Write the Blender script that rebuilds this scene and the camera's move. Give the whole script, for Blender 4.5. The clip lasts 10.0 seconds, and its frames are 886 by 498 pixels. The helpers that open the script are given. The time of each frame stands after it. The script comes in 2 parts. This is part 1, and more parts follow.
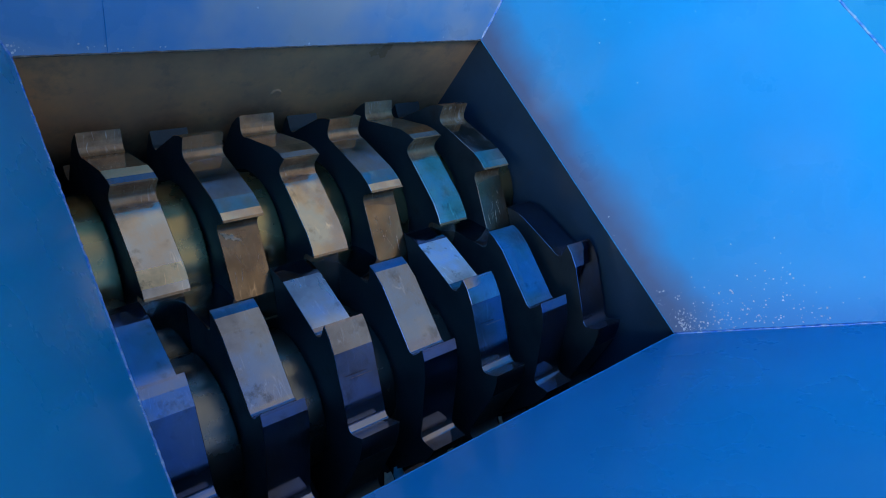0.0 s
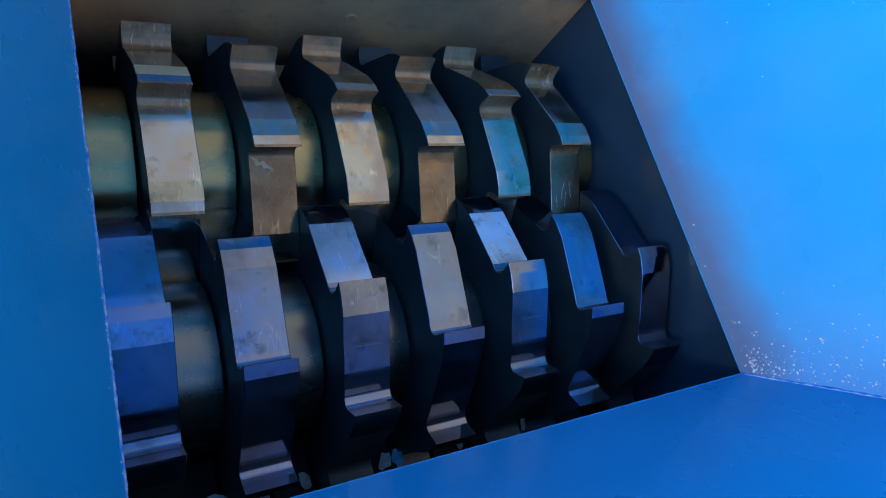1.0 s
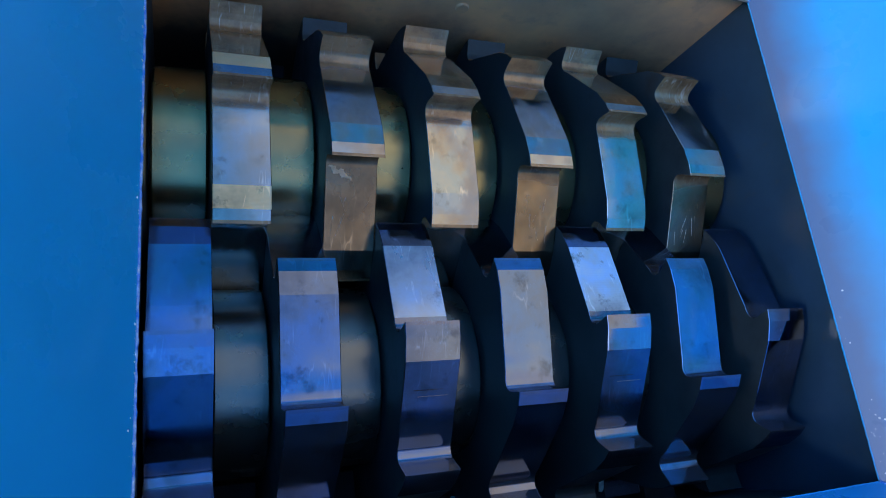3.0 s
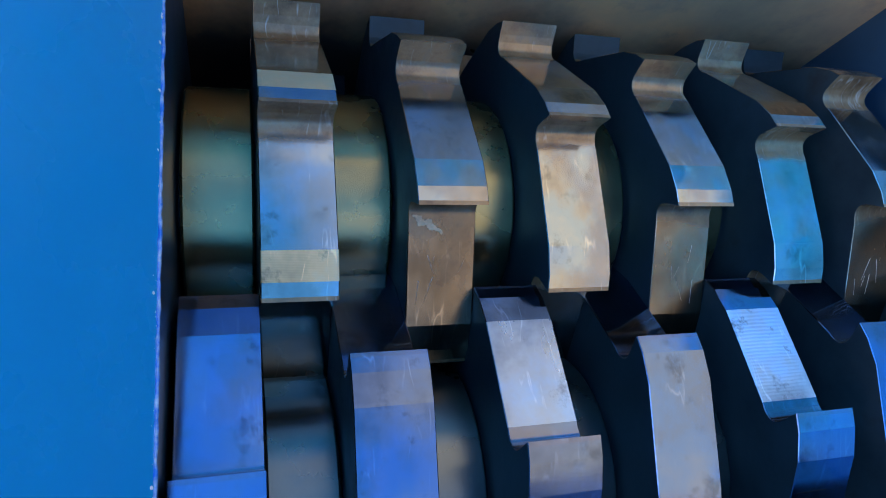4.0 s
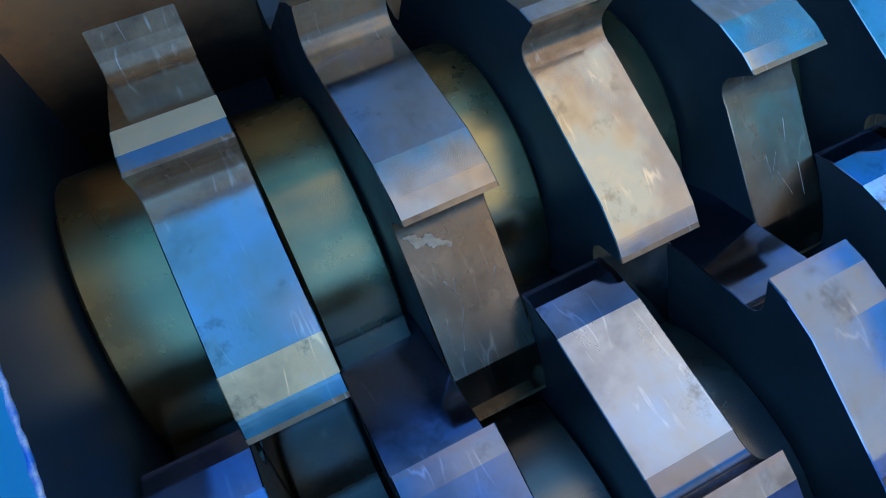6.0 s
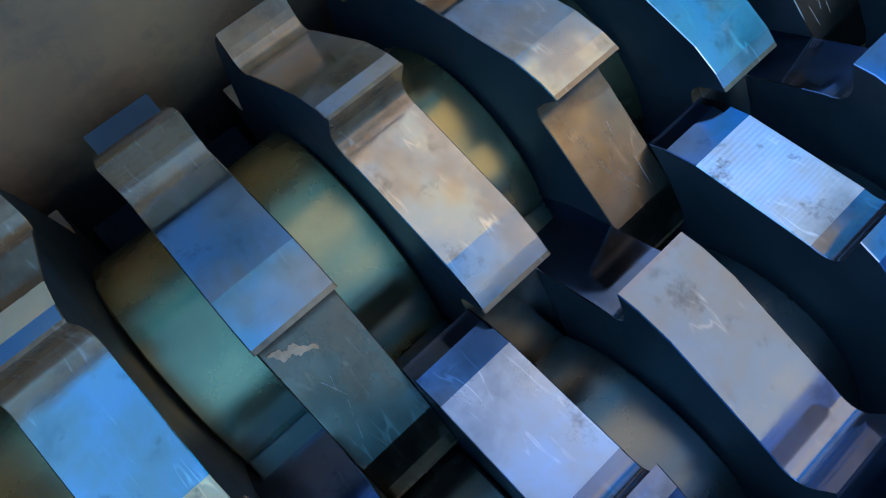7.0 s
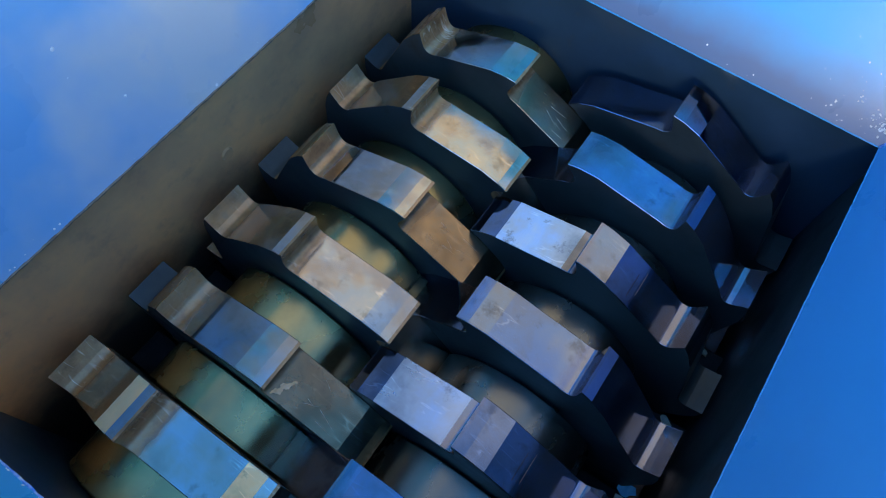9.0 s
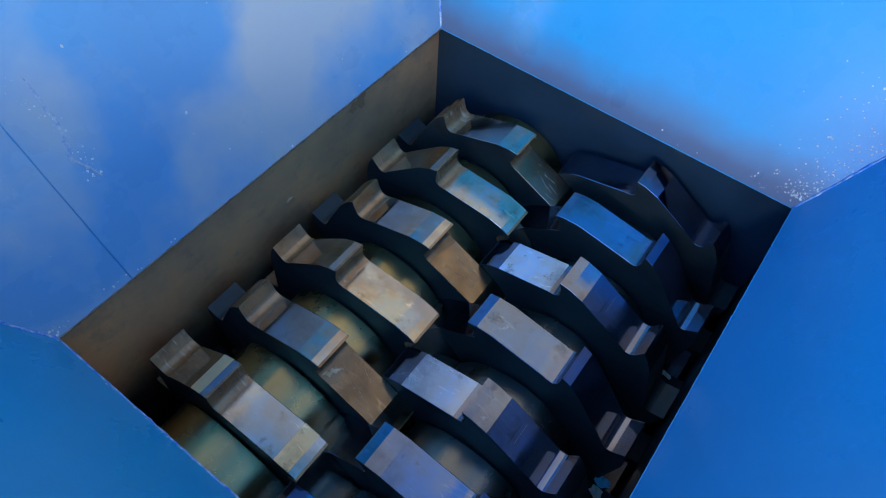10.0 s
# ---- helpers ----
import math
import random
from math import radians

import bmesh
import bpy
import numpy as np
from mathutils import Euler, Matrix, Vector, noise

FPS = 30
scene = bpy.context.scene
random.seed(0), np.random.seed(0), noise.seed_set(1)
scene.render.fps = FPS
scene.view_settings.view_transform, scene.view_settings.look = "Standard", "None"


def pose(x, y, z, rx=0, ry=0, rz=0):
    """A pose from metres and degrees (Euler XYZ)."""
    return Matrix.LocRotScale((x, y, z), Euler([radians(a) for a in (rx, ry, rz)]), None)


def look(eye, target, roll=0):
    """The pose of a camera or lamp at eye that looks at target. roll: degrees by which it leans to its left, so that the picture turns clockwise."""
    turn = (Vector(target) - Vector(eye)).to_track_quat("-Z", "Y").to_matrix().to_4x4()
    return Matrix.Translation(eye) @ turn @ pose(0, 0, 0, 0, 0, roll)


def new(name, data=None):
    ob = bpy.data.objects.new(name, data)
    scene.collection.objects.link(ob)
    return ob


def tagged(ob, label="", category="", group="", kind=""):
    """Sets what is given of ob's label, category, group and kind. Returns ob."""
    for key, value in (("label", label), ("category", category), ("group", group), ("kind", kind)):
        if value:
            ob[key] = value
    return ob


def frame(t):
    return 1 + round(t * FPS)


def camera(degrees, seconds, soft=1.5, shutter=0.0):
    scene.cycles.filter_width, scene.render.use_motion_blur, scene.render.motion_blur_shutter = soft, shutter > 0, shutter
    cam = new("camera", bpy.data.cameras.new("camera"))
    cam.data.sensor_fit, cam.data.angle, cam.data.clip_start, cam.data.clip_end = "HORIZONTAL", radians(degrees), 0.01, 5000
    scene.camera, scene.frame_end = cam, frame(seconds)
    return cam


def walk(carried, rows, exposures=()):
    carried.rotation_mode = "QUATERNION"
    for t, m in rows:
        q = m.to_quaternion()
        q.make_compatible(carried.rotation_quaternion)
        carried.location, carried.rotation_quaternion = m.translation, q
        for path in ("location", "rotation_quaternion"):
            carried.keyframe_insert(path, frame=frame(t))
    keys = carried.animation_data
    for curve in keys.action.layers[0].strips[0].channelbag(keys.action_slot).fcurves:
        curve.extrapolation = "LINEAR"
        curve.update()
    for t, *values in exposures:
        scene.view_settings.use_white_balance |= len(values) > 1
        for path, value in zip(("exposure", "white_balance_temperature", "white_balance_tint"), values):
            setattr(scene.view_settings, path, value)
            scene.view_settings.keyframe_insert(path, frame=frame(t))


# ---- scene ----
cam = camera(66.96, 10.0, soft=1.0)
PATH = [
    (0.0, -0.1816, -0.6006, 0.6265, 34.80, -26.14, -31.55),
    (0.5, -0.1339, -0.5864, 0.5889, 30.30, -26.57, -24.55),
    (1.0, -0.0927, -0.5784, 0.5647, 25.48, -26.39, -16.92),
    (1.5, -0.0730, -0.5797, 0.5669, 21.65, -25.30, -10.86),
    (2.0, -0.0620, -0.5752, 0.5717, 19.56, -24.07, -7.67),
    (3.5, -0.0219, -0.4336, 0.4450, 18.50, -18.92, -5.98),
    (4.0, -0.0200, -0.3794, 0.3671, 17.61, -16.64, -5.86),
    (4.5, -0.0147, -0.3420, 0.3038, 16.42, -14.74, -6.97),
    (5.0, -0.0058, -0.3225, 0.2458, 15.76, -12.79, -10.72),
    (6.5, 0.0782, -0.3031, 0.2576, 17.06, -4.82, -35.38),
    (7.0, 0.1220, -0.3070, 0.2786, 17.59, -3.42, -42.84),
    (7.5, 0.1599, -0.3239, 0.3146, 19.15, -1.99, -48.19),
    (8.0, 0.1621, -0.3436, 0.3827, 20.87, -1.63, -52.15),
    (8.5, 0.1167, -0.3688, 0.4613, 23.47, -1.55, -54.46),
    (9.0, 0.0588, -0.4223, 0.5360, 26.36, -1.87, -55.13),
    (9.5, -0.0128, -0.4683, 0.6038, 29.90, -2.16, -54.55),
    (10.0, -0.0933, -0.5036, 0.6652, 34.75, -2.71, -53.35),
]
walk(cam, [(t, pose(x, y, z, rx, ry, rz)) for t, x, y, z, rx, ry, rz in PATH], [(0.0, 0.78, 6500, 10), (1.0, 1.1, 6500, 10), (2.0, 1.3, 6500, 10), (3.5, 1.5, 6500, 10), (4.5, 1.8, 6500, 10), (7.0, 1.75, 7300, 9), (8.5, 1.65, 7500, 9), (9.5, 1.35, 7000, 9), (10.0, 1.15, 6800, 9)])

# ---- sky and sun ----
SUN = Vector((-0.95, -0.30, 0.45)).normalized()
world = bpy.data.worlds.new("sky")
scene.world = world
world.use_nodes = True
wn, wl = world.node_tree.nodes, world.node_tree.links
wn.clear()
sky = wn.new("ShaderNodeTexSky")
sky.sky_type, sky.sun_disc = "NISHITA", False
sky.sun_elevation, sky.sun_rotation = math.asin(SUN.z), math.atan2(SUN.x, SUN.y)
sky.dust_density, sky.air_density = 0.2, 1.0
coords = wn.new("ShaderNodeTexCoord")
clouds = wn.new("ShaderNodeTexNoise")
clouds.inputs["Scale"].default_value, clouds.inputs["Detail"].default_value = 1.15, 7.0
clouds.inputs["Roughness"].default_value = 0.55
cover = wn.new("ShaderNodeValToRGB")
cover.color_ramp.elements[0].position, cover.color_ramp.elements[1].position = 0.50, 0.64
white = wn.new("ShaderNodeMix")
white.data_type = "RGBA"
white.inputs[7].default_value = (2.7, 2.7, 2.62, 1)
back = wn.new("ShaderNodeBackground")
back.inputs["Strength"].default_value = 0.15
wout = wn.new("ShaderNodeOutputWorld")
drift = wn.new("ShaderNodeMapping")
drift.inputs["Location"].default_value = (0.7, 4.2, 2.3)
wl.new(coords.outputs["Generated"], drift.inputs["Vector"])
wl.new(drift.outputs["Vector"], clouds.inputs["Vector"])
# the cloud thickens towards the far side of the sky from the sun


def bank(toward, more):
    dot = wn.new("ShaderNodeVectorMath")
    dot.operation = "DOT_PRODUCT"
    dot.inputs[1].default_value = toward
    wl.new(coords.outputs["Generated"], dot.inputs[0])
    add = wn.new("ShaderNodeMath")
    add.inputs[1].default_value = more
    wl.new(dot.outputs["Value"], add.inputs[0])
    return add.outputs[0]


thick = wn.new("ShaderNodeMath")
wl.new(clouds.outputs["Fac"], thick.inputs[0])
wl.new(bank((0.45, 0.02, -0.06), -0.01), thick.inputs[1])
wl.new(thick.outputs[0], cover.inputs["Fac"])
wl.new(cover.outputs["Color"], white.inputs[0])
haze = wn.new("ShaderNodeHueSaturation")
haze.inputs["Saturation"].default_value, haze.inputs["Value"].default_value = 1.4, 1.9
tint = wn.new("ShaderNodeMix")
tint.data_type, tint.blend_type = "RGBA", "MULTIPLY"
tint.inputs[0].default_value, tint.inputs[7].default_value = 1.0, (0.80, 0.90, 1.06, 1)
wl.new(sky.outputs["Color"], haze.inputs["Color"])
wl.new(haze.outputs["Color"], tint.inputs[6])
wl.new(tint.outputs[2], white.inputs[6])
wl.new(white.outputs[2], back.inputs["Color"])
wl.new(back.outputs["Background"], wout.inputs["Surface"])
sun_data = bpy.data.lights.new("sun", "SUN")
sun_data.energy, sun_data.angle, sun_data.color = 0.88, radians(12), (1.0, 0.97, 0.80)
sun = new("sun", sun_data)
sun.matrix_world = look(SUN * 20, (0, 0, 0))

# ---- materials ----


class Mat:
    """A node material with a few shorthands."""

    def __init__(self, name):
        self.m = bpy.data.materials.new(name)
        self.m.use_nodes = True
        self.n, self.l = self.m.node_tree.nodes, self.m.node_tree.links
        self.b = self.n["Principled BSDF"]
        self.tc = self.n.new("ShaderNodeTexCoord")

    def noise(self, scale, detail=4.0, rough=0.55, stretch=None, offset=None, turn=None):
        t = self.n.new("ShaderNodeTexNoise")
        t.inputs["Scale"].default_value, t.inputs["Detail"].default_value = scale, detail
        t.inputs["Roughness"].default_value = rough
        mp = self.n.new("ShaderNodeMapping")
        if stretch:
            mp.inputs["Scale"].default_value = stretch
        if turn:
            mp.inputs["Rotation"].default_value = turn
        self.l.new(self.tc.outputs["Object"], mp.inputs["Vector"])
        if offset is not None:
            self.l.new(offset, mp.inputs["Location"])
        self.l.new(mp.outputs["Vector"], t.inputs["Vector"])
        return t.outputs["Fac"]

    def math(self, kind, a, b=None, c=None):
        x = self.n.new("ShaderNodeMath")
        x.operation = kind
        for sock, v in zip(x.inputs, (a, b, c)):
            if isinstance(v, (int, float)):
                sock.default_value = v
            elif v is not None:
                self.l.new(v, sock)
        return x.outputs[0]

    def shift(self, amount):
        """A different place in the pattern for each object."""
        info = self.n.new("ShaderNodeObjectInfo")
        mul = self.n.new("ShaderNodeMath")
        mul.operation = "MULTIPLY"
        mul.inputs[1].default_value = amount
        self.l.new(info.outputs["Random"], mul.inputs[0])
        return mul.outputs[0]

    def ramp(self, fac, stops):
        r = self.n.new("ShaderNodeValToRGB")
        e = r.color_ramp.elements
        while len(e) < len(stops):
            e.new(0.5)
        for k, (p, c) in enumerate(stops):
            e[k].position = p
            e[k].color = (*c, 1) if isinstance(c, tuple) else (c, c, c, 1)
        self.l.new(fac, r.inputs["Fac"])
        return r.outputs["Color"]

    def mix(self, fac, a, b, blend="MIX"):
        x = self.n.new("ShaderNodeMix")
        x.data_type, x.blend_type = "RGBA", blend
        for sock, v in ((x.inputs[0], fac), (x.inputs[6], a), (x.inputs[7], b)):
            if isinstance(v, (int, float)):
                sock.default_value = v if sock == x.inputs[0] else (v, v, v, 1)
            elif isinstance(v, tuple):
                sock.default_value = (*v, 1)
            else:
                self.l.new(v, sock)
        return x.outputs[2]

    def put(self, **kw):
        for k, v in kw.items():
            sock = self.b.inputs[k.replace("_", " ")]
            if isinstance(v, (int, float)):
                sock.default_value = v
            elif isinstance(v, tuple):
                sock.default_value = (*v, 1)
            else:
                self.l.new(v, sock)
        return self

    def bump(self, height, strength, distance):
        b = self.n.new("ShaderNodeBump")
        b.inputs["Strength"].default_value, b.inputs["Distance"].default_value = strength, distance
        self.l.new(height, b.inputs["Height"])
        self.l.new(b.outputs["Normal"], self.b.inputs["Normal"])
        return self


def make_paint(name, dusty, mouth_shade=0.0):
    """Glossy blue paint; dusty: how much pale dust lies on it; the last: how much shade is painted along the mouth."""
    m = Mat(name)
    big, fine = m.noise(3.0, 3), m.noise(60.0, 5)
    col = m.mix(m.ramp(big, [(0.3, 0.0), (0.75, 1.0)]), (0.0, 0.222, 0.46), (0.0, 0.28, 0.55))
    smear = m.ramp(m.noise(5.0, 4, 0.5), [(0.41, dusty * 0.26), (0.62, dusty)])
    col = m.mix(smear, col, (0.50, 0.45, 0.39))
    dust = m.ramp(m.noise(40.0, 8, 0.7), [(0.62, 0.0), (0.8, 0.3)])
    col = m.mix(dust, col, (0.04, 0.24, 0.54))
    if mouth_shade:
        # soft dark strip above the mouth: shade put into the paint colour
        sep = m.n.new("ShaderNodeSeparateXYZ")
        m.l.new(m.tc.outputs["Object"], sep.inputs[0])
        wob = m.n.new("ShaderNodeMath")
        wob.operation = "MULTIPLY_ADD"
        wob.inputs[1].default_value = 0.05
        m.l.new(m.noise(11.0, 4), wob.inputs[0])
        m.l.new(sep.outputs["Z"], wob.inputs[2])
        col = m.mix(m.ramp(wob.outputs[0], [(0.035, mouth_shade), (0.085, 0.0)]), col, (0.10, 0.09, 0.13))
    m.put(Base_Color=col, Roughness=m.ramp(m.noise(9.0, 5), [(0.3, 0.24), (0.75, 0.36)]), Specular_IOR_Level=0.2)
    m.put(Coat_Weight=0.25, Coat_Roughness=0.09)
    return m.bump(m.mix(0.25, m.noise(5.0, 2), fine), 0.2, 0.0012).m


def make_tooth_steel(name, tint, gloss, browning, flip=False, milled=0.0):
    """Ground tooth faces: scuffed steel, brown reflections painted in the hooks; milled: cutter ridges across the face.
    """
    m = Mat(name)
    off = m.shift(7.0)
    big = m.noise(11.0, 5, 0.6, offset=off)
    stain = m.noise(34.0, 8, 0.7, offset=off)
    t = Vector(tint)
    cool = Vector((t.x * 0.80, t.y * 1.02, t.z * 1.30))
    col = m.ramp(big, [(0.32, tuple(t * 0.5)), (0.45, tuple(t * 0.9)), (0.56, tuple(cool)), (0.72, tuple(t * 1.15))])
    # place within one tooth, 0 at the hook and 1 at the next tip
    sep = m.n.new("ShaderNodeSeparateXYZ")
    m.l.new(m.tc.outputs["Object"], sep.inputs[0])
    side = m.math("MULTIPLY", sep.outputs["Y"], -1.0 if flip else 1.0)
    ang = m.math("ARCTAN2", sep.outputs["Z"], side)
    pos = m.math("FRACT", m.math("MULTIPLY_ADD", ang, 8 / math.tau, 8.022))
    along = m.math("MULTIPLY_ADD", m.noise(9.0, 6, 0.65, offset=off), 0.4, pos)
    # brown near the hook: what the steel reflects there, put into the colour
    brown = m.ramp(along, [(0.30, 0.95 * min(1.0, browning * 2)), (0.37, 0.0)])
    deep = 0.9 if browning > 0.8 else 1.35
    rust_brown = m.ramp(stain, [(p, tuple(Vector(c) * deep)) for p, c in ((0.32, (0.12, 0.058, 0.024)), (0.55, (0.27, 0.145, 0.062)), (0.75, (0.42, 0.26, 0.13)))])
    blotch = m.ramp(m.noise(10.0, 7, 0.62, (1.0, 0.7, 0.7), off, (0.4, 0.9, 0.2)), [(0.50, 0.0), (0.58, 0.75 * browning)])
    brown = m.mix(1.0, brown, blotch, "LIGHTEN")
    col = m.mix(brown, col, rust_brown)
    spots = m.ramp(stain, [(0.56, 0.0), (0.66, 0.9 if milled else 0.55)])
    col = m.mix(spots, col, tuple(t * 0.3))
    for k, (turn, grain) in enumerate(((62, 40.0), (-48, 55.0), (15, 48.0))):
        line = m.noise(grain, 3, 0.5, (1.0, 0.16, 0.16), off, (radians(turn * 0.5), radians(turn), radians(turn)))
        gate = m.ramp(m.noise(20.0 + 5 * k, 3, 0.6, offset=off), [(0.54, 0.0), (0.66, 0.6)])
        cut = m.ramp(line, [(0.488, 0.0), (0.50, 1.0), (0.512, 0.0)])
        col = m.mix(m.mix(1.0, cut, gate, "MULTIPLY"), col, tuple(t * 1.7))
    smear = m.ramp(m.noise(24.0, 6, 0.65, (1.0, 0.4, 0.4), offset=off), [(0.36, 0.0), (0.66, 1.0)])
    m.put(Base_Color=col, Metallic=m.ramp(brown, [(0.0, 0.45 if milled > 500 else 1.0), (1.0, 0.4)]), Roughness=m.mix(brown, m.mix(smear, *gloss), 0.26))
    grind = m.noise(90.0, 3, 0.6, (0.05, 6.0, 6.0), offset=off)
    if not milled:
        return m.bump(m.mix(0.6, grind, big), 0.035, 0.0006).m
    wave = m.math("MULTIPLY_ADD", ang, milled, m.math("MULTIPLY", stain, 9.0))
    return m.bump(m.math("SINE", wave), 0.16, 0.0003).m


def make_dark_steel():
    m = Mat("near_black_steel")
    off = m.shift(5.0)
    n1, n2 = m.noise(18.0, 6, 0.6, offset=off), m.noise(120.0, 4)
    col = m.ramp(n1, [(0.3, (0.020, 0.031, 0.035)), (0.6, (0.040, 0.055, 0.058)), (0.8, (0.040, 0.034, 0.026))])
    m.put(Base_Color=col, Metallic=0.35, Specular_IOR_Level=0.3, Roughness=m.ramp(n1, [(0.3, 0.32), (0.8, 0.6)]))
    return m.bump(n2, 0.2, 0.0006).m


def make_spacer_steel(name, a, b):
    m = Mat(name)
    off = m.shift(3.0)
    turn = m.noise(160.0, 3, 0.6, (6.0, 0.01, 0.01), offset=off)
    n1 = m.noise(16.0, 5, offset=off)
    col = m.ramp(n1, [(0.3, a), (0.7, b)])
    m.put(Base_Color=col, Metallic=0.95, Roughness=m.ramp(n1, [(0.3, 0.20), (0.7, 0.32)]))
    return m.bump(turn, 0.06, 0.0003).m


def make_wall_steel():
    m = Mat("chamber_wall_steel")
    n1, n2 = m.noise(5.0, 5, 0.6), m.noise(28.0, 6, 0.65)
    col = m.ramp(n1, [(0.3, (0.33, 0.19, 0.10)), (0.50, (0.58, 0.31, 0.15)), (0.68, (0.84, 0.40, 0.16))])
    col = m.mix(m.ramp(n2, [(0.55, 0.0), (0.75, 0.5)]), col, (0.22, 0.16, 0.11))
    # shade and dark disc reflections low on the wall, put into the colour
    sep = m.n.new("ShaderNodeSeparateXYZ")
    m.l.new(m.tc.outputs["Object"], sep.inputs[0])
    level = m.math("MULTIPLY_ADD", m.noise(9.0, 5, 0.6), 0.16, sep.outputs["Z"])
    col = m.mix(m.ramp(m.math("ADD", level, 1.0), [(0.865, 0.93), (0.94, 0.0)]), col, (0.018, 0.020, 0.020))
    m.put(Base_Color=col, Metallic=0.1, Roughness=m.ramp(n1, [(0.3, 0.24), (0.7, 0.40)]))
    return m.bump(n2, 0.12, 0.0008).m


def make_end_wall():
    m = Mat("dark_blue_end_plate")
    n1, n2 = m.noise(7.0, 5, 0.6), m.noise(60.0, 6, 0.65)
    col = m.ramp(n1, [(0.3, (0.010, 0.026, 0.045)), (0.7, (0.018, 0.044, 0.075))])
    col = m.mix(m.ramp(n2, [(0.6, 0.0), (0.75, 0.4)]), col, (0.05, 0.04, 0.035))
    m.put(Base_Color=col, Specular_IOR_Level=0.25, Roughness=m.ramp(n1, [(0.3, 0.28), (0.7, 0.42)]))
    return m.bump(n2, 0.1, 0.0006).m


def make_weld():
    m = Mat("painted_weld")
    n1 = m.noise(90.0, 5, 0.7)
    col = m.ramp(n1, [(0.40, (0.01, 0.15, 0.5)), (0.55, (0.25, 0.36, 0.55)), (0.7, (0.6, 0.6, 0.6))])
    m.put(Base_Color=col, Roughness=0.3, Metallic=0.2)
    return m.bump(n1, 0.6, 0.002).m


def make_chip():
    m = Mat("bare_chip")
    m.put(Base_Color=m.ramp(m.noise(200.0, 3), [(0.3, (0.45, 0.42, 0.40)), (0.7, (0.75, 0.74, 0.72))]), Roughness=0.4)
    return m.m


def make_smear(name, a, b, metal):
    m = Mat(name)
    n1 = m.noise(140.0, 5, 0.65)
    m.put(Base_Color=m.ramp(n1, [(0.35, a), (0.65, b)]), Roughness=0.45, Metallic=metal)
    return m.bump(n1, 0.3, 0.0004).m


def make_rust_edge():
    m = Mat("worn_edge_steel")
    n1 = m.noise(55.0, 6, 0.7)
    col = m.ramp(n1, [(0.35, (0.09, 0.06, 0.04)), (0.6, (0.26, 0.19, 0.13)), (0.75, (0.5, 0.44, 0.38))])
    m.put(Base_Color=col, Metallic=0.4, Roughness=0.5)
    return m.bump(n1, 0.5, 0.001).m


# near-black for the fingers: the dimness between the discs put into colour
def make_finger_shade():
    m = Mat("finger_shade")
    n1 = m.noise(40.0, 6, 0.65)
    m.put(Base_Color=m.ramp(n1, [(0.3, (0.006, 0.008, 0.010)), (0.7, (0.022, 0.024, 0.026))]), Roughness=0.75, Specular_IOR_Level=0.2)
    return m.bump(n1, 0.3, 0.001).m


def make_ground():
    m = Mat("concrete_yard")
    n1, n2 = m.noise(0.7, 6), m.noise(25.0, 8, 0.7)
    col = m.ramp(n1, [(0.3, (0.24, 0.22, 0.19)), (0.7, (0.36, 0.33, 0.29))])
    m.put(Base_Color=m.mix(0.3, col, m.ramp(n2, [(0.3, 0.15), (0.7, 0.4)])), Roughness=0.9)
    return m.bump(n2, 0.3, 0.004).m


PAINT, DUSTY = make_paint("blue_paint", 0.05), make_paint("dusty_blue_paint", 0.85)
MOUTH_SHADED = make_paint("mouth_shaded_blue_paint", 0.05, 0.8)
TOOTH_A = make_tooth_steel("ground_steel", (0.45, 0.375, 0.29), (0.06, 0.18), 0.55)
# brown stain; the dull brown reflections on these teeth are put into it too
STAINED = make_tooth_steel("brown_stained_steel", (0.29, 0.19, 0.11), (0.14, 0.30), 0.9)
TOOTH_B = make_tooth_steel("bluish_ground_steel", (0.20, 0.222, 0.285), (0.05, 0.18), 0.10, True)
MILLED = make_tooth_steel("milled_steel", (0.66, 0.66, 0.66), (0.40, 0.50), 0.0, True, 340.0)
SILVER = make_tooth_steel("finely_milled_steel", (0.44, 0.45, 0.49), (0.26, 0.36), 0.05, True)
MILLED_TAN = make_tooth_steel("tan_milled_steel", (0.88, 0.54, 0.24), (0.34, 0.46), 0.25, False, 1000.0)
DARK, SPACER = make_dark_steel(), make_spacer_steel("brassy_spacer_steel", (0.25, 0.195, 0.095), (0.50, 0.375, 0.16))
SPACER_B = make_spacer_steel("dark_spacer_steel", (0.14, 0.14, 0.13), (0.24, 0.21, 0.16))
ENDWALL, FINGER_SHADE = make_end_wall(), make_finger_shade()
SMEAR = make_smear("dry_dust_smear", (0.16, 0.26, 0.42), (0.52, 0.48, 0.44), 0.0)
COPPER = make_smear("copper_coloured_smear", (0.50, 0.25, 0.11), (0.78, 0.46, 0.24), 0.0)
BRIGHT = make_smear("fresh_scratch_steel", (0.45, 0.40, 0.34), (0.70, 0.65, 0.58), 0.6)
WALL, WELD, CHIP, EDGE, YARD = make_wall_steel(), make_weld(), make_chip(), make_rust_edge(), make_ground()

# ---- building helpers ----


def finish(bm, name, mats):
    bmesh.ops.recalc_face_normals(bm, faces=bm.faces)
    me = bpy.data.meshes.new(name)
    bm.to_mesh(me)
    bm.free()
    for m in mats if isinstance(mats, (list, tuple)) else [mats]:
        me.materials.append(m)
    return me


def thing(name, place, label, category, group="", kind=""):
    ob = new(name)
    ob.empty_display_size = 0.05
    ob.matrix_world = pose(*place)
    return tagged(ob, label, category, group, kind)


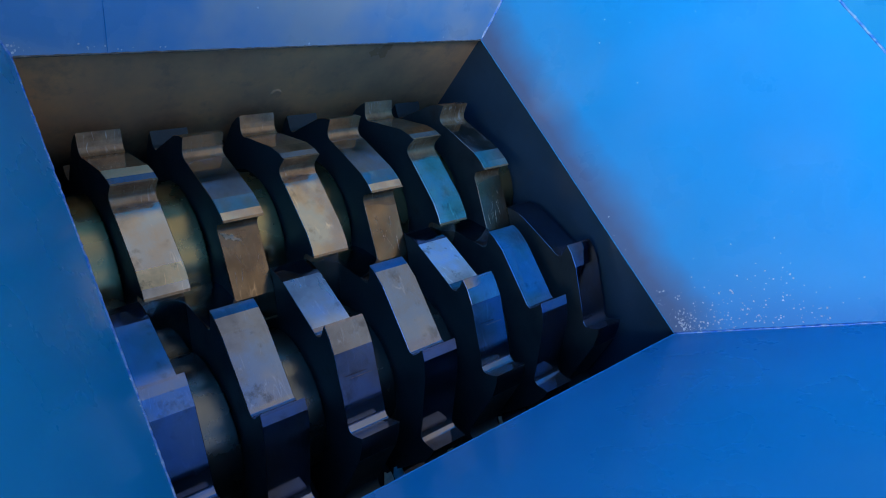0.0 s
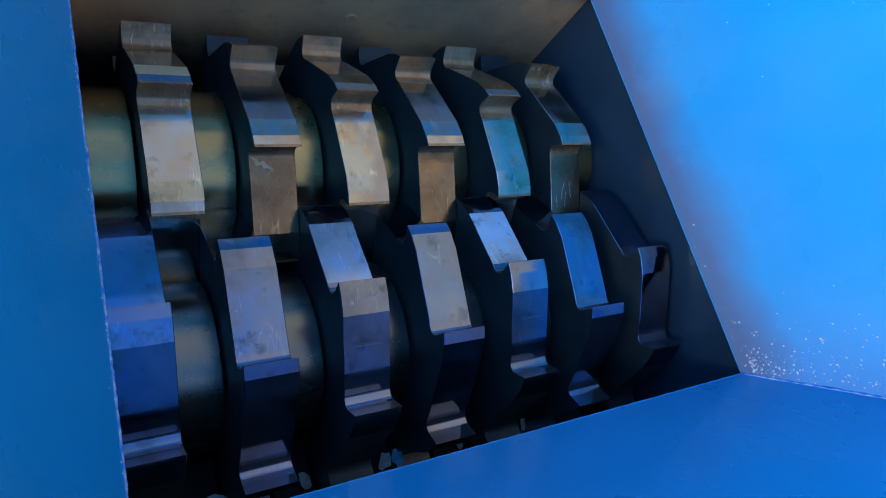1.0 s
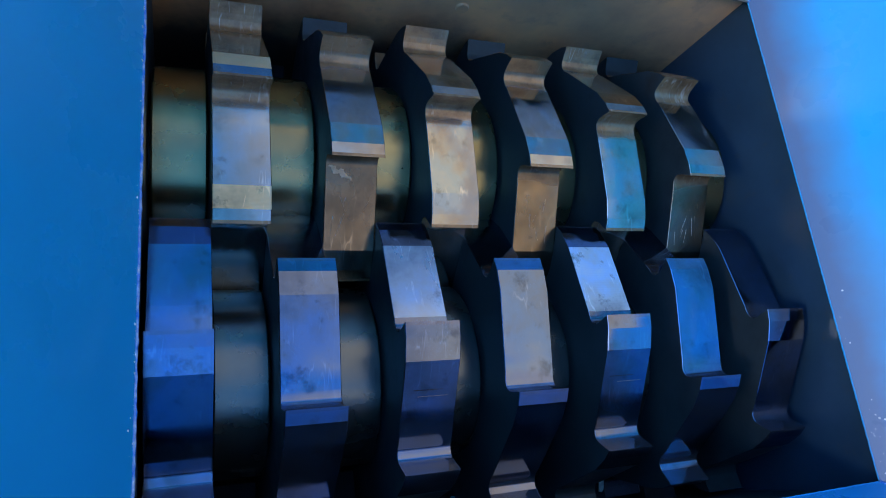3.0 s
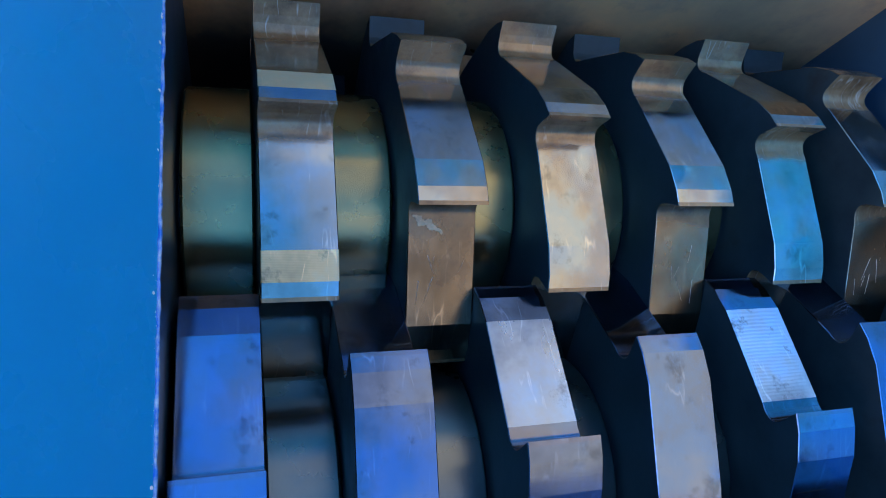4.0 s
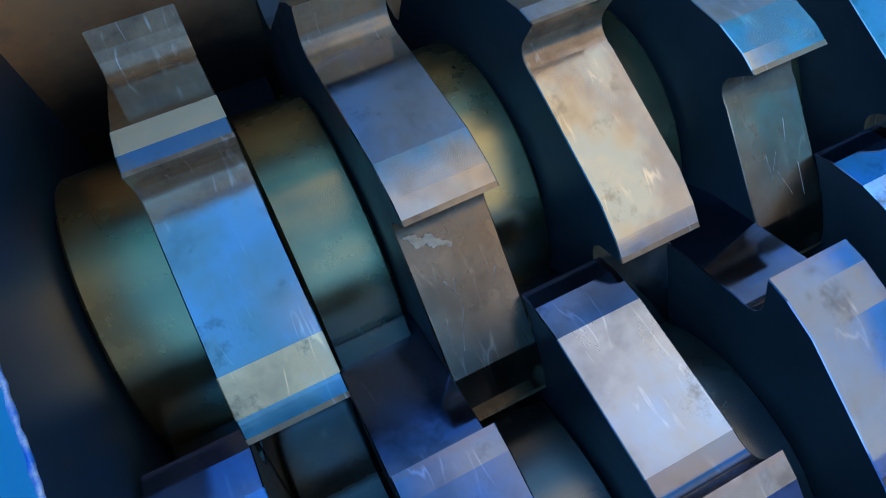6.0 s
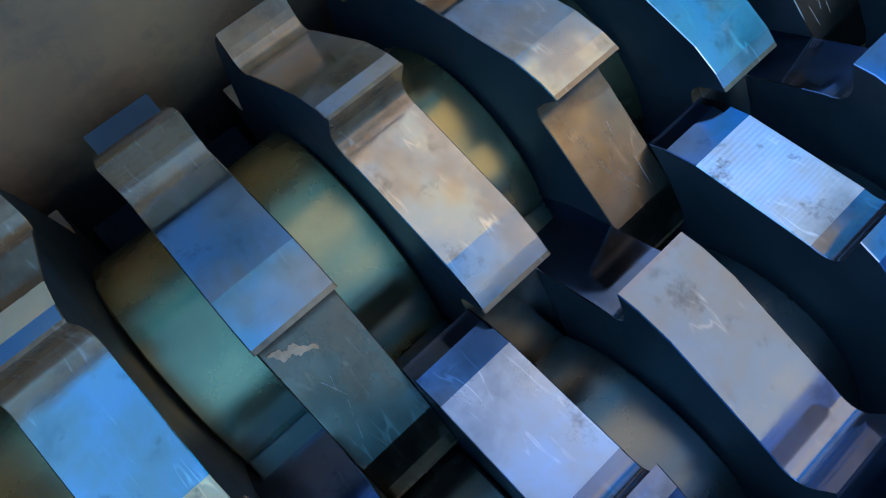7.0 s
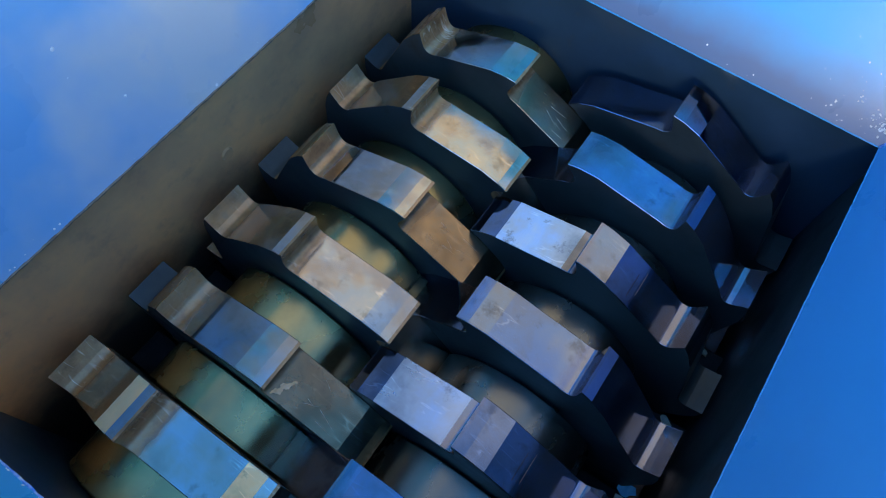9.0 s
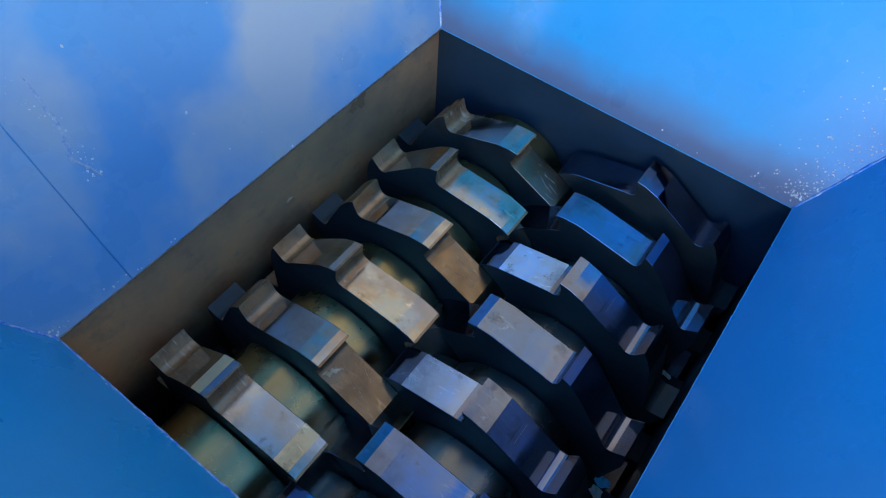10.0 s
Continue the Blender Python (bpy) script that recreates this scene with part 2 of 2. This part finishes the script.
def part(name, data, mats, parent, label="", m=None):
    """One mesh under a thing or a part; m is its pose in the parent."""
    me = finish(data, name, mats) if isinstance(data, bmesh.types.BMesh) else data
    ob = new(name, me)
    ob.parent = parent
    if m is not None:
        ob.matrix_basis = m
    return tagged(ob, label)


def box(bm, lo, hi, bevel=0.0):
    vs = bmesh.ops.create_cube(bm, size=1.0)["verts"]
    for v in vs:
        v.co = Vector([lo[k] + (v.co[k] + 0.5) * (hi[k] - lo[k]) for k in range(3)])
    if bevel:
        es = list({e for v in vs for e in v.link_edges})
        bmesh.ops.bevel(bm, geom=es, offset=bevel, segments=2, affect="EDGES", profile=0.6)
    return bm


def plate(corners, depth, edge_slot=0):
    """A flat panel with its inner face on the corners and its thickness behind."""
    bm = bmesh.new()
    c = [Vector(p) for p in corners]
    n = (c[1] - c[0]).cross(c[-1] - c[0]).normalized()
    inner = [bm.verts.new(p) for p in c]
    outer = [bm.verts.new(p - n * depth) for p in c]
    bm.faces.new(inner)
    bm.faces.new(outer[::-1])
    for k in range(len(c)):
        f = bm.faces.new((inner[k], outer[k], outer[(k + 1) % len(c)], inner[(k + 1) % len(c)]))
        f.material_index = edge_slot
    return bm


def bead(a, b, r, seed, step=0.006):
    """A lumpy weld bead from a to b."""
    rnd = random.Random(seed)
    a, b = Vector(a), Vector(b)
    ax = (b - a).normalized()
    u = ax.orthogonal().normalized()
    w = ax.cross(u)
    n = max(3, int((b - a).length / step))
    bm = bmesh.new()
    rings = []
    for k in range(n + 1):
        rr = r * (0.75 + 0.5 * rnd.random())
        c = a.lerp(b, k / n) + u * rnd.uniform(-0.2, 0.2) * r + w * rnd.uniform(-0.2, 0.2) * r
        rings.append([bm.verts.new(c + (u * math.cos(q) + w * math.sin(q)) * rr) for q in [i * math.tau / 7 for i in range(7)]])
    for p, q in zip(rings, rings[1:]):
        for i in range(7):
            f = bm.faces.new((p[i], p[(i + 1) % 7], q[(i + 1) % 7], q[i]))
            f.smooth = True
    bm.faces.new(rings[0])
    bm.faces.new(rings[-1][::-1])
    return bm


# ---- ground ----
GROUND_Z = -1.25
bm = bmesh.new()
bmesh.ops.create_grid(bm, x_segments=8, y_segments=8, size=400.0)
ground = new("ground", finish(bm, "ground", YARD))
ground.location.z = GROUND_Z
tagged(ground, "grey concrete yard under the machine", "ground", kind="structure")

# ---- hopper ----
X0, X1, Y0, Y1 = -0.056, 0.632, -0.572, 0.0      # lower mouth
SLOPE, Z1, TOP = 0.6, 0.367, 0.58
G = SLOPE * Z1
hopper = thing("shredder_hopper", (0.29, -0.286, 0.0), "glossy blue painted steel feed hopper with chipped edges", "hopper")
HOME = hopper.matrix_world.inverted()


def put(name, bm, mats, label=""):
    return part(name, bm, mats, hopper, label, HOME.copy())


low = [(X0, Y0, 0), (X1, Y0, 0), (X1, Y1, 0), (X0, Y1, 0)]
mid = [(X0 - G, Y0 - G, Z1), (X1 + G, Y0 - G, Z1), (X1 + G, Y1 + G, Z1), (X0 - G, Y1 + G, Z1)]
top = [(x, y, TOP) for x, y, z in mid]
top_back = [(x, y, 0.625) for x, y, z in mid]
for k in range(4):
    j = (k + 1) % 4
    put("sloped_panel", plate([low[j], low[k], mid[k], mid[j]], 0.008, 0), [DUSTY if k == 2 else MOUTH_SHADED if k == 1 else PAINT])
for k in (1, 2):
    j = (k + 1) % 4
    put("upright_panel", plate([mid[j], mid[k], (top_back if k == 2 else top)[k], (top_back if k == 2 else top)[j]], 0.008, 0), [PAINT])
for k in range(4):
    put("weld_bead", bead(low[k], mid[k], 0.0022, k), [WELD], "lumpy painted corner weld")
    j = (k + 1) % 4
    put("weld_bead", bead(mid[k], mid[j], 0.0016, 10 + k), [WELD])

put("weld_bead", bead((0.041, Y1 - 0.0005, 0.0), (0.041, Y1 + G - 0.0005, Z1), 0.0004, 31), [PAINT])
for k in range(4):
    j = (k + 1) % 4
    rust_brown = k == 2
    put("worn_edge", bead(low[k], low[j], 0.0013 if rust_brown or k == 3 else 0.0008, 20 + k, 0.004), [EDGE if rust_brown else WELD if k == 3 else PAINT],
        "rusty scraped lower edge" if rust_brown else "chipped painted lower edge" if k == 3 else "")


def flakes(seed, spots, size):
    """Small raised chips of bare metal and spatter; spots: place and panel normal."""
    rnd = random.Random(seed)
    bm = bmesh.new()
    for p, nrm in spots:
        nrm = Vector(nrm).normalized()
        u = nrm.orthogonal().normalized()
        u.rotate(Matrix.Rotation(rnd.uniform(0, math.tau), 3, nrm))
        w = nrm.cross(u)
        r = size * (0.3 + 1.7 * rnd.random() ** 3)
        ring = [bm.verts.new(Vector(p) + (u * math.cos(a) * rnd.uniform(0.5, 1.6) + w * math.sin(a)) * r) for a in [i * math.tau / 6 for i in range(6)]]
        tip = bm.verts.new(Vector(p) + nrm * r * 0.5)
        for i in range(6):
            bm.faces.new((ring[i], ring[(i + 1) % 6], tip))
    return bm


rnd = random.Random(5)
NR, NB = (-1, 0, SLOPE), (0, -1, SLOPE)


def on_right(y, z):
    return (X1 + SLOPE * z, y, z), NR


def on_back(x, z):
    return (x, Y1 + SLOPE * z, z), NB


right_spots = [on_right(Y0 - SLOPE * z + rnd.expovariate(1 / 0.045) + 0.003, z) for z in [rnd.expovariate(1 / 0.06) + 0.004 for _ in range(110)]]
for k in range(420):
    f, g = rnd.random() ** 2.2, abs(rnd.gauss(0, 1))
    z = 0.012 + 0.15 * f
    right_spots.append(on_right(Y0 - SLOPE * z + 0.004 + (0.012 + 0.05 * f) * g, z))
right_spots += [on_right(rnd.uniform(-0.55, 0.02), rnd.uniform(0.05, 0.35)) for _ in range(22)]
back_spots = [on_back(rnd.uniform(-0.1, 0.6), rnd.uniform(0.01, 0.34)) for _ in range(34)]
for k in range(60):
    f = rnd.random() ** 1.6
    back_spots.append(on_back(0.079 + 0.008 * math.sin(f * 5) + rnd.gauss(0, 0.004), 0.10 + 0.11 * f))
for k in range(30):
    back_spots.append(on_back(rnd.uniform(-0.04, 0.6), abs(rnd.gauss(0, 0.004)) + 0.002))
for k in range(26):
    back_spots.append(on_back(X0 - 0.004 + abs(rnd.gauss(0, 0.012)), abs(rnd.gauss(0, 0.008)) + 0.002))
left_spots = [((X0 - SLOPE * z, y, z), (1, 0, SLOPE)) for y, z in [(rnd.uniform(-0.57, 0), rnd.expovariate(1 / 0.0013) + 0.0006) for _ in range(90)]]
tagged(put("paint_spatter", flakes(1, right_spots, 0.00072), [CHIP], "pale chips and weld spatter on the paint"), kind="stuff")
tagged(put("paint_spatter", flakes(2, back_spots, 0.0009), [CHIP], "pale chips and scrapes on the paint"), kind="stuff")
tagged(put("paint_spatter", flakes(3, left_spots, 0.0007), [CHIP], "pale chips along the edge"), kind="stuff")



def scrape(points, normal, width, seed):
    """A ragged raised smear along points on a panel."""
    n = Vector(normal).normalized()
    line = [Vector(p) for p in points]
    way = [a.lerp(b, i / 12) for a, b in zip(line, line[1:]) for i in range(12)] + [line[-1]]
    bm = bmesh.new()
    rows = []
    for i, p in enumerate(way):
        ahead = (way[min(i + 1, len(way) - 1)] - way[max(i - 1, 0)]).normalized()
        side = n.cross(ahead)
        w = width * (0.25 + 0.75 * math.sin(math.pi * (i + 0.5) / len(way)))
        l, r = (w * (0.6 + 0.25 * math.sin(i * 0.45 + q) + 0.12 * math.sin(i * 1.3 + 2 * q)) for q in (seed, seed + 2))
        rows.append([bm.verts.new(p + n * 0.0002 - side * l), bm.verts.new(p + n * 0.0006 + side * 0.2 * w * math.sin(i * 0.6)), bm.verts.new(p + n * 0.0002 + side * r)])
    for a, b in zip(rows, rows[1:]):
        for k in (0, 1):
            bm.faces.new((a[k], a[k + 1], b[k + 1], b[k]))
    return bm


put("scrape_mark", scrape([on_back(x, z)[0] for x, z in ((0.085, 0.200), (0.085, 0.157), (0.073, 0.122), (0.087, 0.097))], NB, 0.0042, 61), [SMEAR], "pale dusty scrape in the paint")

# ---- cutting chamber ----
CX0, CX1, CY0, CY1, CB = -0.0575, 0.643, -0.584, 0.012, -0.46
chamber = thing("cutting_chamber", (0.29, -0.286, CB), "dark steel cutting box with brown scuffed walls", "cutting chamber")
CHOME = chamber.matrix_world.inverted()
T = 0.022
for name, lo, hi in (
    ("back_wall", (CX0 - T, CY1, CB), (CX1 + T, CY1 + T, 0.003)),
    ("front_wall", (CX0 - T, CY0 - T, CB), (CX1 + T, CY0, 0.003)),
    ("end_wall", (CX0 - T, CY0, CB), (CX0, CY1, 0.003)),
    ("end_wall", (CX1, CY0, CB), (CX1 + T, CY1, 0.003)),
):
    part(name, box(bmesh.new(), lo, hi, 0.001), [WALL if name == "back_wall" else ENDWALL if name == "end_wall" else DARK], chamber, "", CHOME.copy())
for x in (CX0 - T, CX1):
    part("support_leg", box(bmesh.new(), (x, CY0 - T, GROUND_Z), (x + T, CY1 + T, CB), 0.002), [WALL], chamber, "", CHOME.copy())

# unseen panels, added to keep the bright ground out of the disc gaps
for y in (CY0 - T, CY1):
    part("skirt_panel", box(bmesh.new(), (CX0 + 0.001, y, GROUND_Z), (CX1 - 0.001, y + T, CB - 0.001), 0.002), [DARK], chamber, "", CHOME.copy())

plug = bmesh.new()
bmesh.ops.create_cone(plug, cap_ends=True, segments=24, radius1=0.0085, radius2=0.0075, depth=0.003)
part("weld_plug", plug, [WALL], chamber, "small round welded plug", CHOME @ pose(0.288, CY1 - 0.0012, -0.107, 90, 0, 0))

# ---- cutter shafts ----
PITCH, THICK = 0.104, 0.0517
TEETH = 8
TOOTH_SHAPE = [(0, 0.1728), (-0.7, 0.1610), (-0.95, 0.1545), (-0.8, 0.1510), (-0.2, 0.1478), (0.8, 0.1456), (2.1, 0.1444),
               (3.6, 0.1440), (5.5, 0.1446), (12.5, 0.1456), (33.6, 0.1630), (40.6, 0.1699)]
FILLET = (2, 3, 4, 5, 6, 7)


def disc_mesh(flip, steel, ridged=(), teeth=(), shadowy=(), stained=(), cut=None):
    """A hooked cutter disc about the x axis, from x = 0 to THICK."""
    pts = []
    for k in range(TEETH):
        for a, r in TOOTH_SHAPE:
            q = radians(a + k * 360 / TEETH)
            y, z = r * math.cos(q), r * math.sin(q)
            pts.append((-y if flip else y, z))
    bm = bmesh.new()
    inner = 0.064
    n, c, per = len(pts), 0.0006, len(TOOTH_SHAPE)
    rings = []
    for x, s in ((0, 1 - c / 0.17), (c, 1), (THICK - c, 1), (THICK, 1 - c / 0.17)):
        rings.append([bm.verts.new((x, y * s, z * s)) for y, z in pts])
    for p, q in zip(rings, rings[1:]):
        for i in range(n):
            f = bm.faces.new((p[i], p[(i + 1) % n], q[(i + 1) % n], q[i]))
            # some hooks use near-black steel: their shade and dark reflections put into colour
            f.material_index = 2 if i % per in ridged and i // per in teeth else 1 if i // per in shadowy and i % per < (10 if flip else 4) else 3 if i // per in stained else 0
            f.smooth = i % per in FILLET or (i % per) == FILLET[-1] + 1
    # side faces: dark steel with the shade between the discs put into its colour
    for ring in (rings[0], rings[-1]):
        x = ring[0].co.x
        hub = []
        for k in range(TEETH):
            v = ring[k * per + 9].co
            q = math.atan2(v.z, v.y)
            hub.append(bm.verts.new((x, inner * math.cos(q), inner * math.sin(q))))
        for k in range(TEETH):
            rim = [ring[(k * per + 9 + i) % n] for i in range(per + 1)]
            bm.faces.new(rim + [hub[(k + 1) % TEETH], hub[k]]).material_index = 1
    for e in bm.edges:
        e.smooth = False
    for i in range(n):
        if i % per in FILLET or i % per == FILLET[-1] + 1:
            for p, q in zip(rings, rings[1:]):
                e = bm.edges.get((p[i], q[i]))
                e.smooth = i % per > FILLET[0] - 1
    return finish(bm, "cutter_disc", [steel, DARK, cut or (MILLED if flip else MILLED_TAN), STAINED])


def ring_mesh(name, r, length, mats, cham=0.002, seg=72):
    bm = bmesh.new()
    rows = []
    for x, q in ((0, r - cham), (cham, r), (length - cham, r), (length, r - cham)):
        rows.append([bm.verts.new((x, q * math.cos(a), q * math.sin(a))) for a in [i * math.tau / seg for i in range(seg)]])
    for p, q in zip(rows, rows[1:]):
        for i in range(seg):
            bm.faces.new((p[i], p[(i + 1) % seg], q[(i + 1) % seg], q[i])).smooth = True
    for row in rows:
        for i in range(seg):
            bm.edges.get((row[i], row[(i + 1) % seg])).smooth = False
    bm.faces.new(rows[0])
    bm.faces.new(rows[-1][::-1])
    return finish(bm, name, mats)


MILLED_TEETH = (0,)


def cutter_shaft(y, z, count, first, flip, phases, spacer_r, steel, ring_steel, milled, label):
    """A shaft with hooked discs and spacer rings; first is the left face of the first disc."""
    rotor = thing("cutter_shaft", (0, y, z, 0, -0.6, 0), label, "cutter shaft", "pair of cutter shafts")
    part("axle", ring_mesh("axle", 0.066, CX1 - CX0 + 0.03, [DARK]), None, rotor, "", pose(CX0 - 0.015, 0, 0))
    shadowed_teeth = (6,) if flip else ()
    me, ridged = disc_mesh(flip, steel, shadowy=shadowed_teeth), disc_mesh(flip, steel, (8, 9) if flip else (10,), MILLED_TEETH if flip else range(TEETH), shadowed_teeth)
    fine = disc_mesh(flip, steel, (8, 9), MILLED_TEETH, shadowed_teeth, cut=SILVER) if flip else None
    odd_disc = disc_mesh(flip, steel, shadowy=() if flip else (7,), stained=() if flip else (1,))
    sp = ring_mesh("spacer_ring", spacer_r, PITCH - THICK - 0.003, [ring_steel])
    for k in range(count):
        a = phases[k % 2]
        x = first + PITCH * k
        part("cutter_disc", fine if flip and k == 2 else ridged if k in milled else odd_disc if k % 2 else me, None, rotor, "hooked disc with milling ridges on its teeth" if k in milled else "", pose(x, 0, 0, (a - 180) if flip else a, 0, 0))
        if flip and k in (2, 4):
            hair = box(bmesh.new(), (0.012, -0.00014, -0.0004), (0.040, 0.00014, 0.00012))
            part("hairline_joint", hair, [EDGE], rotor, "thin pale scratch across a tooth", pose(x, 0, 0, 15.4, 0, 0) @ pose(0, 0, 0.1574))
        if k < count - 1:
            part("spacer_ring", sp, None, rotor, "dark spacer ring" if flip else "brassy oil-stained spacer ring", pose(x + THICK + 0.0015, 0, 0, 37 * k, 0, 0))
    for xa, xb in ((CX0 + 0.004, first - 0.0015), (first + PITCH * (count - 1) + THICK + 0.0015, CX1 - 0.001)):
        if xb - xa > 0.006:
            part("spacer_ring", ring_mesh("spacer_ring", spacer_r, xb - xa, [ring_steel]), None, rotor, "dark spacer ring" if flip else "brassy oil-stained spacer ring", pose(xa, 0, 0))
    return rotor


def on_face(phase, k, f):
    """A place on the long flat face of tooth k, f from hook to tip, and the face's normal, about the shaft."""
    ends = []
    for a, r in (TOOTH_SHAPE[9], TOOTH_SHAPE[10]):
        q = radians(a + k * 360 / TEETH + phase)
        ends.append(Vector((0, r * math.cos(q), r * math.sin(q))))
    e = ends[1] - ends[0]
    return ends[0].lerp(ends[1], f), Vector((0, e.z, -e.y)).normalized()


def tooth_marks(rotor, phase, k, x, seed, smear):
    """Fresh scratches and a torn smear on one tooth face; x is the left side of its disc."""
    rnd = random.Random(seed)
    bm = bmesh.new()
    for i in range(5):
        u, f, lean = rnd.uniform(0.008, 0.044), rnd.uniform(0.0, 0.6), rnd.uniform(-0.008, 0.008)
        a, n = on_face(phase, k, f)
        b, n = on_face(phase, k, f + rnd.uniform(0.15, 0.4))
        p, q = a + Vector((x + u, 0, 0)), b + Vector((x + min(max(u + lean, 0.003), 0.048), 0, 0))
        w = Vector((rnd.uniform(0.00010, 0.00024), 0, 0))
        lift = n * 0.0002
        v = [bm.verts.new(c) for c in (p - w, p + w, q + w * 0.3, q - w * 0.3, p + lift, q + lift)]
        bm.faces.new((v[0], v[4], v[5], v[3]))
        bm.faces.new((v[4], v[1], v[2], v[5]))
    part("scratches", bm, [BRIGHT], rotor, "fresh bright scratches on a tooth")
    if smear:
        pts = [on_face(phase, k, f)[0] + Vector((x + u, 0, 0)) for u, f in ((0.003, -0.42), (0.010, -0.33), (0.017, -0.29), (0.026, -0.18))]
        part("metal_smear", scrape(pts, on_face(phase, k, 0.1)[1], 0.0048, seed + 1), [COPPER], rotor, "torn copper-coloured smear on a tooth")


shaft = cutter_shaft(-0.1647, -0.2085, 6, 0.0, False, (87.4, 65.2), 0.099, TOOTH_A, SPACER, (0,), "steel cutter shaft with hooked discs and brassy spacers")
for k in (1, 3, 5):
    tooth_marks(shaft, 65.2, 1, PITCH * k, 70 + k, k == 1)
cutter_shaft(-0.407, -0.2050, 7, -PITCH / 2, True, (83.0, 60.3), 0.094, TOOTH_B, SPACER_B, (2, 4), "steel cutter shaft with bluish worn hooked discs")

# ---- strippers between the discs ----


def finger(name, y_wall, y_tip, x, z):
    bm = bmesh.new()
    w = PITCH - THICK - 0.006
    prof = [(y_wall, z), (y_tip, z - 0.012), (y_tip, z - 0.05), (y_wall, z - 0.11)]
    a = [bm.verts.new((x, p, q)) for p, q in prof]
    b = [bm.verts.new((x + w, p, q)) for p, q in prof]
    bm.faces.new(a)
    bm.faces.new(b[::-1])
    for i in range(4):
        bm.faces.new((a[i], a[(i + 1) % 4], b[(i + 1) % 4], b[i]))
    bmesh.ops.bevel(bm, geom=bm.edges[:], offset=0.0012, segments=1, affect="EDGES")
    part(name, bm, [FINGER_SHADE], chamber, "dark stripper finger, shade put into its colour", CHOME.copy())


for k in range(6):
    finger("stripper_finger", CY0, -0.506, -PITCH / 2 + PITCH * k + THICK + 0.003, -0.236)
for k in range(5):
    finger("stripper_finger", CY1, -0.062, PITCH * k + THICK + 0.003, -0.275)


# ---- pale flakes on the strippers, added for patches of light between the discs ----
def scrap(place, size, turn, mat, seed, label):
    """A torn, bent flake that stands in for a patch of light."""
    rnd = random.Random(seed)
    bm = bmesh.new()
    n = 9
    rim = [(math.cos(a) * rnd.uniform(0.55, 1.1), math.sin(a) * rnd.uniform(0.55, 1.1)) for a in [i * math.tau / n for i in range(n)]]
    lo = [bm.verts.new((x * size[0], y * size[1], 0.25 * size[0] * x * x + 0.15 * size[1] * y)) for x, y in rim]
    hi = [bm.verts.new(v.co + Vector((0, 0, 0.0012))) for v in lo]
    a, b = bm.verts.new((0, 0, 0.0)), bm.verts.new((0, 0, 0.0016))
    for i in range(n):
        j = (i + 1) % n
        bm.faces.new((lo[j], lo[i], a))
        bm.faces.new((hi[i], hi[j], b))
        bm.faces.new((lo[i], lo[j], hi[j], hi[i]))
    ob = new("light_patch_flake", finish(bm, "light_patch_flake", mat))
    ob.matrix_world = pose(*place, *turn)
    return tagged(ob, label, "plastic scrap", "scraps on the strippers")


def make_patch_tone(name, a, b):
    m = Mat(name)
    m.put(Base_Color=m.ramp(m.noise(120.0, 4), [(0.35, a), (0.65, b)]), Roughness=0.55)
    return m.m


CREAM, CYAN = make_patch_tone("cream_light_patch", (0.66, 0.56, 0.42), (0.85, 0.78, 0.64)), make_patch_tone("cyan_light_patch", (0.1, 0.5, 0.7), (0.2, 0.65, 0.8))
scrap((0.456, -0.557, -0.2335), (0.008, 0.013), (28, 12, 30), CREAM, 1, "torn cream flake standing in for a light patch between cutter discs")
scrap((0.352, -0.559, -0.2335), (0.009, 0.012), (28, -10, 80), CREAM, 2, "torn cream flake standing in for a light patch between cutter discs")
scrap((0.244, -0.556, -0.2335), (0.012, 0.015), (24, 8, 10), CREAM, 3, "crumpled cream flake standing in for a light patch between cutter discs")
scrap((0.262, -0.556, -0.2330), (0.010, 0.015), (24, -8, 0), CYAN, 4, "small cyan flake standing in for a light patch beside a cutter disc")
scrap((0.143, -0.556, -0.2335), (0.008, 0.017), (28, 5, 50), CREAM, 5, "torn cream flake standing in for a light patch between cutter discs")
scrap((0.040, -0.555, -0.2335), (0.024, 0.014), (24, 5, 6), CREAM, 6, "wide torn cream flake standing in for a light patch between cutter discs")
